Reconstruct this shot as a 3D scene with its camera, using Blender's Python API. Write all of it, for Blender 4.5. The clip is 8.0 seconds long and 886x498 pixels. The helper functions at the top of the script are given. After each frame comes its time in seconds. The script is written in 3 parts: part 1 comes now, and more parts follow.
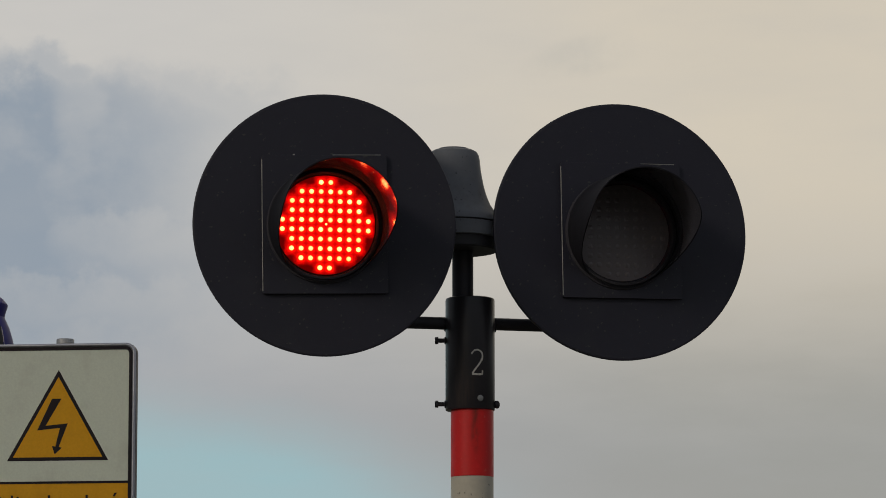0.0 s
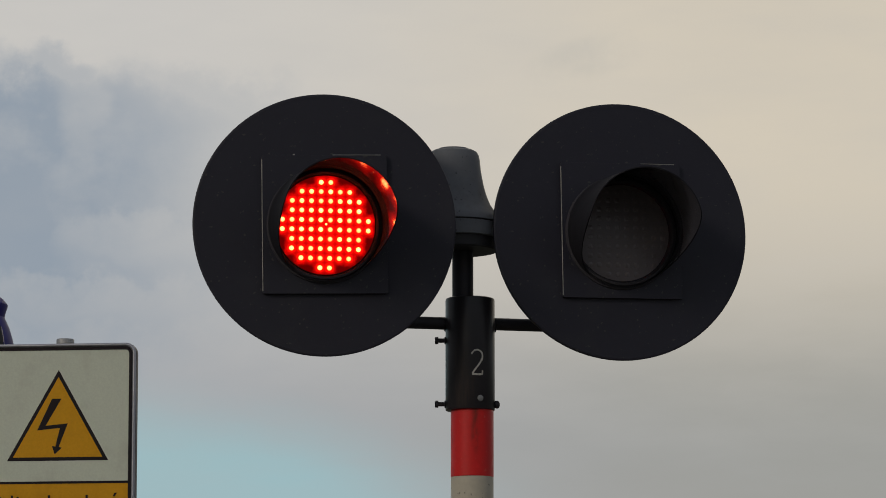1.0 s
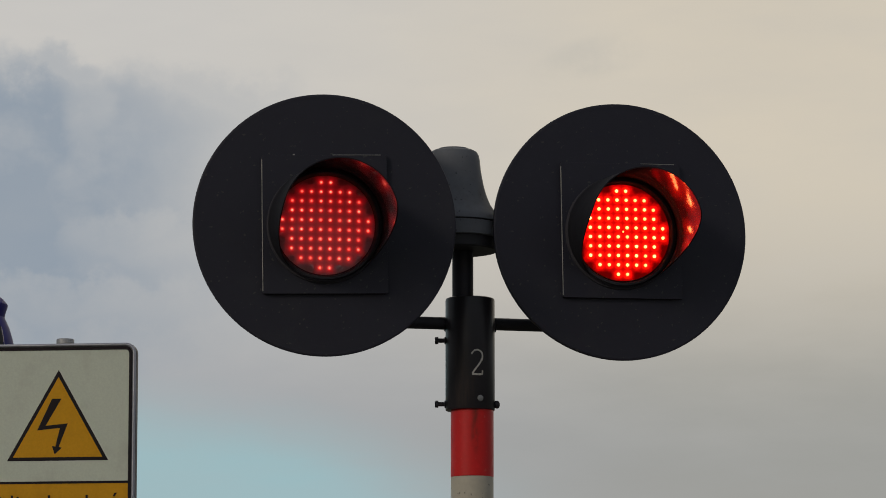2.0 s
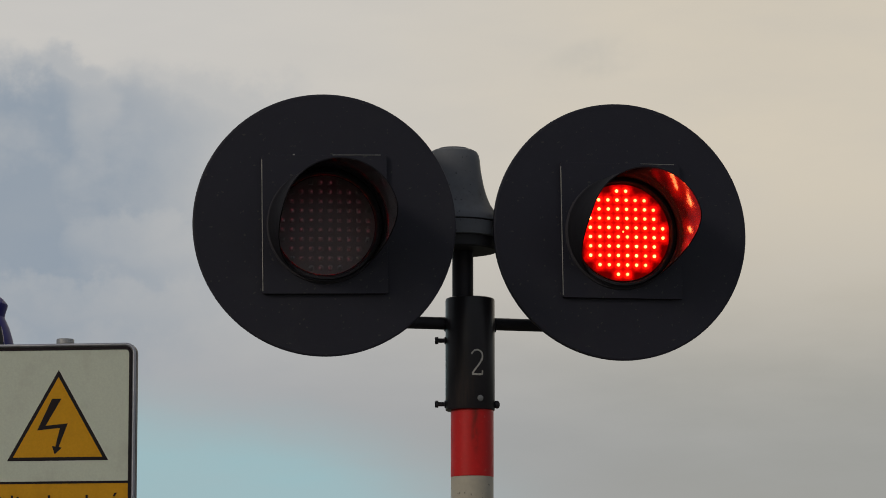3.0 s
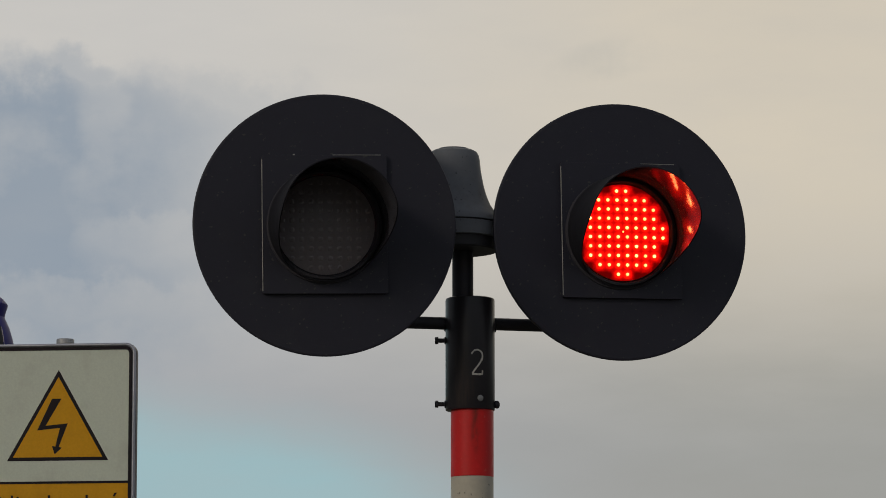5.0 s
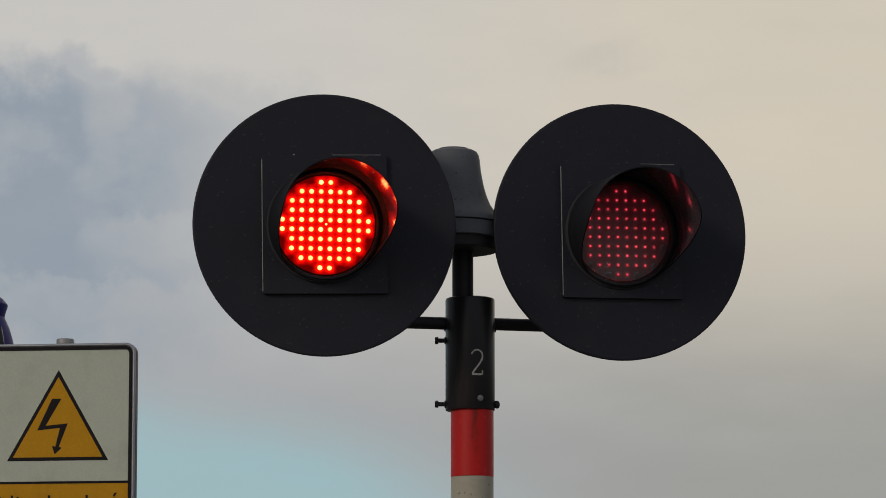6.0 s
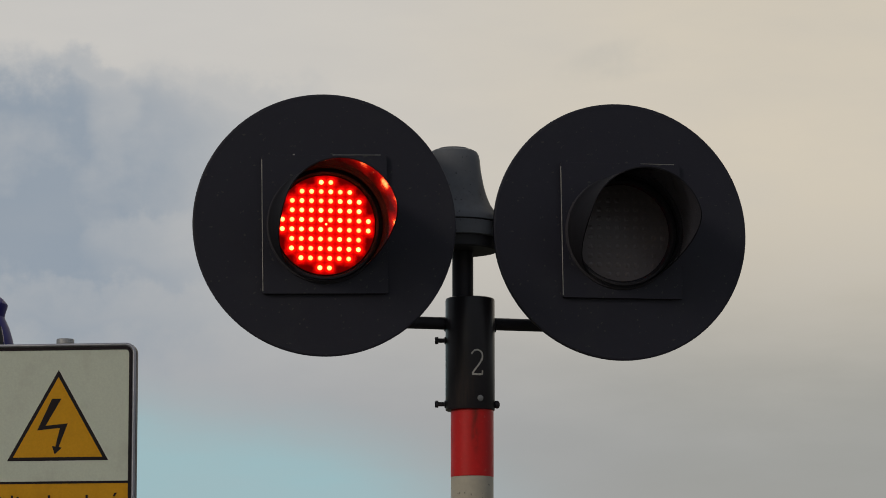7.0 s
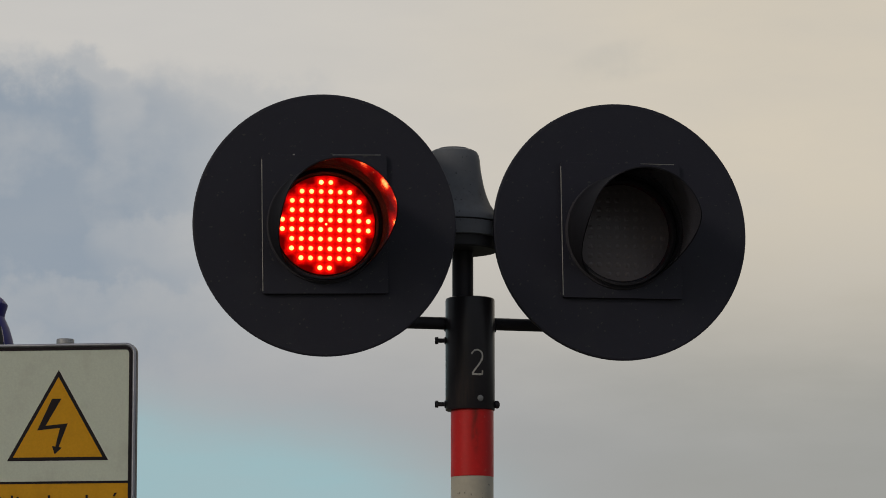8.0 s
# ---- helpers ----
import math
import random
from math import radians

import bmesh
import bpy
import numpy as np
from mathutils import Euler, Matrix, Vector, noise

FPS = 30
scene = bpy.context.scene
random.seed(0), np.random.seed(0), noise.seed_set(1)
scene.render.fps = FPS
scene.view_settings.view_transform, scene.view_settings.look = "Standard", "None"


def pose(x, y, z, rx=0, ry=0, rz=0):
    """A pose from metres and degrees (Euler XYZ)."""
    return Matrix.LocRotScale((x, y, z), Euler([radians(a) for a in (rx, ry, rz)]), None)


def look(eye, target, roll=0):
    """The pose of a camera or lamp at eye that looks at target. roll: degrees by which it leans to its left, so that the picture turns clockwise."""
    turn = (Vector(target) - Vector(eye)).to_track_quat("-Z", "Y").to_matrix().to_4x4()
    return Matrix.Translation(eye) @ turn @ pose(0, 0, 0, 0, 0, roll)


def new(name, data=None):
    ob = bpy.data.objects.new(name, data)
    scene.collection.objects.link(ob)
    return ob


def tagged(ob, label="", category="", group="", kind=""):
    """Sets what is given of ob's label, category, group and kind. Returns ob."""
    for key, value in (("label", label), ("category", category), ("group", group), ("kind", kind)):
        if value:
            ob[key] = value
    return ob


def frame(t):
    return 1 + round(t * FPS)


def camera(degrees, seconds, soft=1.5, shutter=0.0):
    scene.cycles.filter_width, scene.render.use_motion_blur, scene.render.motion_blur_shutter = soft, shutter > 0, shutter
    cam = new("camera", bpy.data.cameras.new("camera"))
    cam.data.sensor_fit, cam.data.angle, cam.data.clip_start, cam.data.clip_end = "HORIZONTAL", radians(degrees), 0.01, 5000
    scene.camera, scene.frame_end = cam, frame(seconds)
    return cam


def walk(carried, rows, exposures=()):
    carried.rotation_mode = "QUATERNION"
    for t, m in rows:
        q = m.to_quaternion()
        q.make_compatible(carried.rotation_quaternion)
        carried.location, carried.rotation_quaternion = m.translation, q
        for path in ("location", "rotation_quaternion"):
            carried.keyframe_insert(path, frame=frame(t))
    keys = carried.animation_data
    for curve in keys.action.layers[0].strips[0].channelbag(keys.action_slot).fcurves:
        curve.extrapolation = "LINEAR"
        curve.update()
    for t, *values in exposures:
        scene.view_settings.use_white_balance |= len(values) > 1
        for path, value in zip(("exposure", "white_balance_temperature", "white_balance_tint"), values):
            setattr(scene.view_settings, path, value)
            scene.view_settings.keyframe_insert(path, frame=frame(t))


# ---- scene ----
# ---- camera: on a tripod, zoomed in, eye height 1.6 m ----
EYE = (0.0, 0.0, 1.6)
PITCH = 8.5
cam = camera(12.429, 8.0, soft=0.9)
STAND = pose(*EYE, 90 + PITCH, 0, 0)
walk(cam, [(0.0, STAND), (8.0, STAND)])
scene.view_settings.exposure = 0.0


# ---- node helpers ----
class Tree:
    """Short hand for a node tree."""

    def __init__(self, tree):
        self.t = tree
        tree.nodes.clear()

    def node(self, kind, **sets):
        n = self.t.nodes.new(kind)
        for k, v in sets.items():
            n.inputs[k.replace("_", " ")].default_value = v
        return n

    def put(self, socket, value):
        if isinstance(value, bpy.types.NodeSocket):
            self.t.links.new(value, socket)
        else:
            socket.default_value = value

    def m(self, op, a, b=0.0, c=0.0):
        n = self.t.nodes.new("ShaderNodeMath")
        n.operation = op
        for s, v in zip(n.inputs, (a, b, c)):
            self.put(s, v)
        return n.outputs[0]

    def step(self, x, lo, hi):
        """Smooth step of x from lo to hi."""
        n = self.t.nodes.new("ShaderNodeMapRange")
        n.interpolation_type = "SMOOTHERSTEP"
        self.put(n.inputs[0], x)
        n.inputs[1].default_value, n.inputs[2].default_value = lo, hi
        return n.outputs[0]

    def mix(self, f, a, b, blend="MIX"):
        n = self.t.nodes.new("ShaderNodeMix")
        n.data_type, n.blend_type = "RGBA", blend
        self.put(n.inputs[0], f)
        self.put(n.inputs[6], a)
        self.put(n.inputs[7], b)
        return n.outputs[2]

    def noise(self, vec, scale, detail=4.0, rough=0.55):
        n = self.node("ShaderNodeTexNoise", Scale=scale, Detail=detail, Roughness=rough)
        if vec is not None:
            self.put(n.inputs["Vector"], vec)
        return n.outputs[0]

    def scaled(self, vec, x, y, z):
        n = self.t.nodes.new("ShaderNodeMapping")
        self.put(n.inputs[0], vec)
        n.inputs["Scale"].default_value = (x, y, z)
        return n.outputs[0]


def srgb(r, g, b):
    """A colour of 0 to 255 as linear light."""
    return tuple(c / 12.92 / 255 if c < 10.3 else ((c / 255 + 0.055) / 1.055) ** 2.4 for c in (r, g, b)) + (1.0,)


# ---- world: a cloudy evening sky, and a low veiled sun ----
SUN_EL, SUN_AZ = 23.0, -138.0    # degrees above the horizon, and clockwise from the view
world = bpy.data.worlds.new("sky")
scene.world = world
world.use_nodes = True
w = Tree(world.node_tree)
sky = w.t.nodes.new("ShaderNodeTexSky")
sky.sky_type, sky.sun_disc = "NISHITA", False
sky.sun_elevation, sky.sun_rotation = radians(SUN_EL), radians(SUN_AZ)
where = w.t.nodes.new("ShaderNodeTexCoord").outputs["Generated"]
cover = w.step(w.noise(w.scaled(where, 1, 1, 2.5), 2.2, 5), 0.25, 0.55)
tone = w.mix(w.noise(where, 1.4, 3), srgb(146, 156, 172), srgb(200, 198, 194))
clear = w.node("ShaderNodeBackground", Strength=0.09)
cloud = w.node("ShaderNodeBackground", Strength=0.5)
w.put(clear.inputs[0], sky.outputs[0])
w.put(cloud.inputs[0], tone)
both = w.t.nodes.new("ShaderNodeMixShader")
w.put(both.inputs[0], cover)
w.put(both.inputs[1], clear.outputs[0])
w.put(both.inputs[2], cloud.outputs[0])
w.put(w.t.nodes.new("ShaderNodeOutputWorld").inputs[0], both.outputs[0])

lamp = bpy.data.lights.new("sun", "SUN")
lamp.energy, lamp.angle, lamp.color = 0.6, radians(11), (1.0, 0.9, 0.76)
sun = new("sun", lamp)
az, el = radians(SUN_AZ), radians(SUN_EL)
sun.matrix_world = look((60 * math.sin(az) * math.cos(el), 60 * math.cos(az) * math.cos(el), 60 * math.sin(el)), (0, 0, 0))


# ---- materials ----
def material(name, base, rough, metal=0.0, stain=None, amount=0.5, grain=60.0, patch=7.0, bump=0.15, spread=0.12,
             streak=1.0, gloss=0.5, speck=None, run=None):
    """A painted, metal or plastic surface: base colour with fine grain, broad stains (stain, amount) and fine relief."""
    mat = bpy.data.materials.new(name)
    mat.use_nodes = True
    n = Tree(mat.node_tree)
    at = n.t.nodes.new("ShaderNodeTexCoord").outputs["Object"]
    fine = n.noise(at, grain, 5, 0.6)
    broad = n.noise(n.scaled(at, 1, 1, streak), patch, 5, 0.65)
    light = tuple(min(1, c * (1 + spread)) for c in base) + (1.0,)
    dark = tuple(c * (1 - spread) for c in base) + (1.0,)
    colour = n.mix(fine, dark, light)
    if stain:
        colour = n.mix(n.m("MULTIPLY", n.step(broad, 0.48, 0.72), amount), colour, (*stain, 1.0))
    if speck:
        colour = n.mix(n.m("MULTIPLY", n.step(n.noise(at, 130, 2, 0.4), 0.68, 0.74), 0.7), colour, (*speck, 1.0))
    if run:                                        # a run of dirt down the film: where, half width, top, length, colour
        x0, half, top, long, dirt = run
        xyz = n.t.nodes.new("ShaderNodeSeparateXYZ")
        n.put(xyz.inputs[0], at)
        wave = n.m("MULTIPLY", n.m("SUBTRACT", n.noise(n.scaled(at, 0.2, 0.2, 1), 60, 3), 0.5), 0.008)
        off = n.m("DIVIDE", n.m("SUBTRACT", n.m("ADD", xyz.outputs[0], wave), x0), half)
        across = n.m("POWER", math.e, n.m("MULTIPLY", n.m("MULTIPLY", off, off), -1.0))
        down = n.m("MULTIPLY", n.step(xyz.outputs[2], top - long, top - long * 0.3), n.m("LESS_THAN", xyz.outputs[1], 0.0))
        ragged = n.step(n.noise(n.scaled(at, 1, 1, 0.4), 70, 5), 0.15, 0.75)
        colour = n.mix(n.m("MULTIPLY", n.m("MULTIPLY", across, down), n.m("MULTIPLY", ragged, 0.95)), colour, (*dirt, 1.0))
    b = n.node("ShaderNodeBsdfPrincipled", Metallic=metal)
    b.inputs["Specular IOR Level"].default_value = gloss
    n.put(b.inputs["Base Color"], colour)
    n.put(b.inputs["Roughness"], n.m("ADD", n.m("MULTIPLY", broad, 0.25), rough - 0.12))
    relief = n.node("ShaderNodeBump", Strength=bump, Distance=0.001)
    n.put(relief.inputs["Height"], n.m("ADD", fine, n.m("MULTIPLY", broad, 0.6)))
    n.put(b.inputs["Normal"], relief.outputs[0])
    n.put(n.t.nodes.new("ShaderNodeOutputMaterial").inputs[0], b.outputs[0])
    return mat


BLACK = material("black_enamel", (0.0146, 0.0139, 0.0265), 0.6, stain=(0.026, 0.026, 0.035), amount=0.5, grain=90, patch=6, speck=(0.06, 0.058, 0.055))
VISOR = material("glossy_black_visor_lining", (0.066, 0.064, 0.080), 0.05, stain=(0.074, 0.073, 0.086), amount=0.4, grain=13, patch=30, bump=0.16, gloss=0.3)
MATT = material("matt_black_visor_paint", (0.015, 0.0142, 0.019), 0.75, stain=(0.022, 0.022, 0.026), amount=0.5, grain=60, patch=20, gloss=0.2)
BEZEL = material("black_bezel_rubber", (0.052, 0.049, 0.058), 0.75, grain=60, patch=20, gloss=0.2)
# pale metal; on the lamp doors it paints the highlights of the edges
EDGE = material("pale_edge_metal", (0.32, 0.31, 0.29), 0.4, metal=0.3, stain=(0.1, 0.1, 0.1), amount=0.8, grain=120, patch=30)
BEAD = material("clear_lens_bead", (0.205, 0.174, 0.182), 0.2, grain=150, bump=0.03, gloss=0.6)
LENS = material("smoked_clear_lens", (0.185, 0.157, 0.168), 0.30, grain=150, bump=0.05, gloss=0.5)
SLEEVE = material("blue_black_sleeve_paint", (0.0235, 0.021, 0.025), 0.34, gloss=0.36, stain=(0.1, 0.062, 0.04), amount=0.8, grain=70, patch=13, streak=0.12)
STEEL = material("blackened_steel", (0.022, 0.02, 0.027), 0.6, metal=0.0, stain=(0.05, 0.03, 0.02), amount=0.6)
CHALK = material("hand_painted_white", (0.52, 0.5, 0.46), 0.8, stain=(0.2, 0.19, 0.18), amount=0.5, patch=60)
RIVET = material("dull_zinc", (0.3, 0.3, 0.3), 0.5, metal=0.6)
RED = material("red_reflective_film", (0.70, 0.017, 0.016), 0.42, gloss=0.3, stain=(0.24, 0.02, 0.022), amount=0.7, grain=110, patch=14, streak=0.3, speck=(0.68, 0.075, 0.06),
               run=(0.0055, 0.0072, 2.492, 0.120, (0.11, 0.026, 0.014)))
WHITE = material("weathered_white_film", (0.56, 0.51, 0.41), 0.45, gloss=0.3, stain=(0.34, 0.3, 0.25), amount=0.7, grain=110, patch=16, streak=0.3, speck=(0.2, 0.18, 0.15))
BELL = material("grey_cast_aluminium", (0.138, 0.145, 0.160), 0.62, metal=0.15, stain=(0.1, 0.1, 0.1), amount=0.6, grain=80, patch=16, speck=(0.05, 0.05, 0.05))
BELLBASE = material("dark_bell_base", (0.022, 0.022, 0.026), 0.6, stain=(0.05, 0.045, 0.04), amount=0.5)
NAVY = material("navy_blue_paint", (0.018, 0.014, 0.19), 0.5, stain=(0.02, 0.02, 0.07), amount=0.5)
ALU = material("aluminium_edge", (0.46, 0.46, 0.5), 0.42, metal=0.7, stain=(0.3, 0.3, 0.31), amount=0.4)
GALV = material("galvanised_tube", (0.42, 0.42, 0.42), 0.5, metal=0.6, stain=(0.28, 0.28, 0.28), amount=0.5, patch=25)
TRAY = material("dark_tray_side", (0.07, 0.07, 0.09), 0.5, stain=(0.12, 0.12, 0.13), amount=0.5)
SIGNWHITE = material("white_reflective_sheet", (0.68, 0.72, 0.60), 0.45, stain=(0.58, 0.60, 0.50), amount=0.6, grain=200, patch=9, gloss=0.25)
SIGNYELLOW = material("amber_reflective_sheet", (0.74, 0.36, 0.012), 0.45, stain=(0.62, 0.29, 0.012), amount=0.6, grain=200, patch=9, gloss=0.15)
SIGNBLACK = material("black_print", (0.014, 0.009, 0.012), 0.55, gloss=0.2)
GROUND = material("trodden_gravel_and_grass", (0.1, 0.095, 0.075), 0.95, stain=(0.06, 0.085, 0.03), amount=0.9, grain=9, patch=0.4, bump=0.6, spread=0.5)


PITCH_LED = 0.0189               # metres from LED to LED


def lit_dot(name, middle, rim, reach, spread=0.25):
    """The light of one LED: middle colour, fading to the rim colour at its reach, uneven from LED to LED."""
    mat = bpy.data.materials.new(name)
    mat.use_nodes = True
    n = Tree(mat.node_tree)
    xyz = n.t.nodes.new("ShaderNodeSeparateXYZ")
    n.put(xyz.inputs[0], n.t.nodes.new("ShaderNodeTexCoord").outputs["Object"])
    x, z = xyz.outputs[0], xyz.outputs[2]
    far = n.m("SQRT", n.m("ADD", n.m("MULTIPLY", x, x), n.m("MULTIPLY", z, z)))
    colour = n.mix(n.step(far, reach * 0.6, reach), (*middle, 1.0), (*rim, 1.0))
    lot = n.t.nodes.new("ShaderNodeObjectInfo").outputs["Random"]
    e = n.t.nodes.new("ShaderNodeEmission")
    n.put(e.inputs[0], colour)
    n.put(e.inputs[1], n.m("ADD", n.m("MULTIPLY", lot, 2 * spread), 1 - spread))
    n.put(n.t.nodes.new("ShaderNodeOutputMaterial").inputs[0], e.outputs[0])
    return mat


def lit_field(name, core, core_reach, halo, halo_reach, field, clear=(1.0, 1.0, 1.0)):
    """Red glow painted on a gridded sheet: over each LED a core and a halo, a field over its square cell, and
    a faint rest round the cells. clear: the tint of an added glow layer, which adds its
    light to what lies behind it."""
    mat = bpy.data.materials.new(name)
    mat.use_nodes = True
    n = Tree(mat.node_tree)
    xyz = n.t.nodes.new("ShaderNodeSeparateXYZ")
    at = n.t.nodes.new("ShaderNodeTexCoord").outputs["Object"]
    n.put(xyz.inputs[0], at)
    x, z = (n.m("DIVIDE", xyz.outputs[k], PITCH_LED) for k in (0, 2))
    i, j = (n.m("ADD", n.m("FLOOR", q), 0.5) for q in (x, z))
    dx, dz = n.m("SUBTRACT", x, i), n.m("SUBTRACT", z, j)
    r2 = n.m("MULTIPLY", n.m("ADD", n.m("MULTIPLY", dx, dx), n.m("MULTIPLY", dz, dz)), PITCH_LED ** 2)
    out = n.m("SQRT", n.m("ADD", n.m("MULTIPLY", i, i), n.m("MULTIPLY", j, j)))
    cell = n.m("LESS_THAN", out, 4.65)
    where = n.t.nodes.new("ShaderNodeCombineXYZ")
    n.put(where.inputs[0], i)
    n.put(where.inputs[1], j)
    lot = n.t.nodes.new("ShaderNodeTexWhiteNoise")
    lot.noise_dimensions = "2D"
    n.put(lot.inputs["Vector"], where.outputs[0])
    lot = n.m("ADD", n.m("MULTIPLY", lot.outputs[0], 1.0), 0.45)

    def bell(reach):
        return n.m("POWER", math.e, n.m("MULTIPLY", r2, -1.0 / reach ** 2))

    def shell(socket, weight, colour):
        e = n.node("ShaderNodeEmission", Color=(*colour, 1.0))
        n.put(e.inputs[1], weight)
        if socket is None:
            return e.outputs[0]
        a = n.t.nodes.new("ShaderNodeAddShader")
        n.put(a.inputs[0], socket)
        n.put(a.inputs[1], e.outputs[0])
        return a.outputs[0]

    # soft edge round the stepped outline of the cells
    wide, tall = n.m("ABSOLUTE", x), n.m("ABSOLUTE", z)
    edge = None
    for hx, hz in ((1, 5), (3, 4), (4, 3), (5, 1)):
        d = n.m("MAXIMUM", n.m("SUBTRACT", wide, hx), n.m("SUBTRACT", tall, hz))
        edge = d if edge is None else n.m("SMOOTH_MIN", edge, d, 0.5)
    edge = n.m("ADD", edge, n.m("MULTIPLY", n.m("SUBTRACT", n.noise(at, 110, 3), 0.5), 0.6))
    soft = n.m("SUBTRACT", 1.0, n.step(edge, -0.25, 0.45))
    grain = n.m("ADD", n.m("MULTIPLY", n.noise(where.outputs[0], 0.45, 2), 0.8), 0.6)
    uneven = n.m("MULTIPLY", n.m("SUBTRACT", 1.0, n.m("MULTIPLY", n.step(r2, 0.00003, 0.00016), 0.4)), grain)
    light = shell(None, n.m("MULTIPLY", n.m("MULTIPLY", bell(core_reach), cell), lot), core)
    light = shell(light, n.m("MULTIPLY", bell(halo_reach), cell), halo)
    rest = n.m("MULTIPLY", n.m("SUBTRACT", 1.0, soft), 0.11)
    light = shell(light, n.m("ADD", n.m("MULTIPLY", soft, uneven), rest), field)
    if clear:
        a = n.t.nodes.new("ShaderNodeAddShader")
        n.put(a.inputs[0], light)
        n.put(a.inputs[1], n.node("ShaderNodeBsdfTransparent", Color=(*clear, 1.0)).outputs[0])
        light = a.outputs[0]
    n.put(n.t.nodes.new("ShaderNodeOutputMaterial").inputs[0], light)
    return mat


GLOW_LED = lit_dot("lit_led_dome", (9.0, 4.0, 1.0), (5.0, 0.45, 0.004), 0.0050, 0.4)
GLOW_BOARD = lit_field("lit_led_board", (0.3, 0.06, 0.0), 0.0055, (0.2, 0.001, 0.0), 0.006, (0.5, 0.004, 0.0005), clear=None)
GLOW_A = lit_field("bright_red_glow_layer", (0.6, 0.5, 0.12), 0.0022, (0.3, 0.003, 0.001), 0.0050, (0.62, 0.001, 0.0004), clear=(0.7, 0.3, 0.3))
GLOW_B = lit_field("red_glow_layer", (0.6, 0.36, 0.15), 0.0019, (0.62, 0.004, 0.003), 0.0042, (0.13, 0.0003, 0.0008))
GLOW_C = lit_field("deep_red_glow_layer", (1.0, 0.06, 0.10), 0.0017, (0.10, 0.001, 0.003), 0.0042, (0.014, 0.0002, 0.0009))
GLOW_D = lit_field("dying_red_glow_layer", (0.055, 0.013, 0.016), 0.0019, (0.004, 0.0, 0.0005), 0.005, (0.0012, 0.0, 0.0001))


# ---- mesh helpers ----
def part(name, bm, mat, parent=None, label="", smooth=35.0):
    """Links a bmesh as one mesh object under a thing or a part."""
    bmesh.ops.recalc_face_normals(bm, faces=bm.faces)
    me = bpy.data.meshes.new(name)
    bm.to_mesh(me)
    bm.free()
    mats = mat if isinstance(mat, (list, tuple)) else [mat]
    for one in mats:
        me.materials.append(one)
    if smooth:
        me.shade_smooth()
        me.set_sharp_from_angle(angle=radians(smooth))
    ob = new(name, me)
    if parent:
        ob.parent = parent
    return tagged(ob, label)


def thing(name, m, label, category, group="", kind=""):
    ob = new(name)
    ob.matrix_world = m
    ob.empty_display_size = 0.1
    return tagged(ob, label, category, group, kind)


def lathe(profile, n=64, axis="z", closed=False, bm=None, at=(0, 0, 0)):
    """Turns (radius, height) pairs round an axis: z upward, or y with the height toward the front."""
    bm = bm or bmesh.new()
    rings = []
    for r, h in profile:
        ring = []
        for i in range(n):
            a = 2 * math.pi * i / n
            p = Vector((r * math.cos(a), r * math.sin(a), h))
            if axis == "y":
                p = Vector((p.x, -p.z, p.y))
            ring.append(bm.verts.new(p + Vector(at)))
        rings.append(ring)
    pairs = list(zip(rings, rings[1:]))
    if closed:
        pairs.append((rings[-1], rings[0]))
    for a, b in pairs:
        for i in range(n):
            bm.faces.new((a[i], a[(i + 1) % n], b[(i + 1) % n], b[i]))
    if not closed:
        for ring in (rings[0], rings[-1]):
            bm.faces.new(ring)
    return bm


def rod(a, b, r, n=20, bevel=0.0):
    """A round bar from a to b."""
    a, b = Vector(a), Vector(b)
    long = (b - a).length
    prof = [(r, 0), (r, long)]
    if bevel:
        prof = [(r - bevel, 0), (r, bevel), (r, long - bevel), (r - bevel, long)]
    bm = lathe(prof, n)
    bm.transform(Matrix.Translation(a) @ (b - a).to_track_quat("Z", "Y").to_matrix().to_4x4())
    return bm


def rounded_outline(w, h, r, n=8):
    """Points of a rectangle with round corners, counter-clockwise, in x and z."""
    pts = []
    for cx, cz, start in ((w / 2 - r, h / 2 - r, 0), (r - w / 2, h / 2 - r, 90), (r - w / 2, r - h / 2, 180), (w / 2 - r, r - h / 2, 270)):
        for i in range(n + 1):
            a = radians(start + 90 * i / n)
            pts.append((cx + r * math.cos(a), cz + r * math.sin(a)))
    return pts


def slab(outline, front, back, bevel=0.0):
    """A plate of the given outline in x and z, from y = front to y = back, its front edge bevelled."""
    bm = bmesh.new()
    vs = [bm.verts.new((x, back, z)) for x, z in outline]
    f = bm.faces.new(vs)
    up = bmesh.ops.extrude_face_region(bm, geom=[f])
    top = [v for v in up["geom"] if isinstance(v, bmesh.types.BMVert)]
    bmesh.ops.translate(bm, verts=top, vec=(0, front - back, 0))
    if bevel:
        edges = [e for e in bm.edges if all(abs(v.co.y - front) < 1e-6 for v in e.verts)]
        bmesh.ops.bevel(bm, geom=edges, offset=bevel, segments=2, affect="EDGES", profile=0.6)
    return bm


def band(outer, inner, front, back):
    """A border between two outlines of equal count, from y = front to y = back."""
    bm = bmesh.new()
    rings = [[bm.verts.new((x, y, z)) for x, z in line] for line, y in ((outer, back), (outer, front), (inner, front), (inner, back))]
    n = len(outer)
    for k in range(4):
        a, b = rings[k], rings[(k + 1) % 4]
        for i in range(n):
            bm.faces.new((a[i], a[(i + 1) % n], b[(i + 1) % n], b[i]))
    return bm


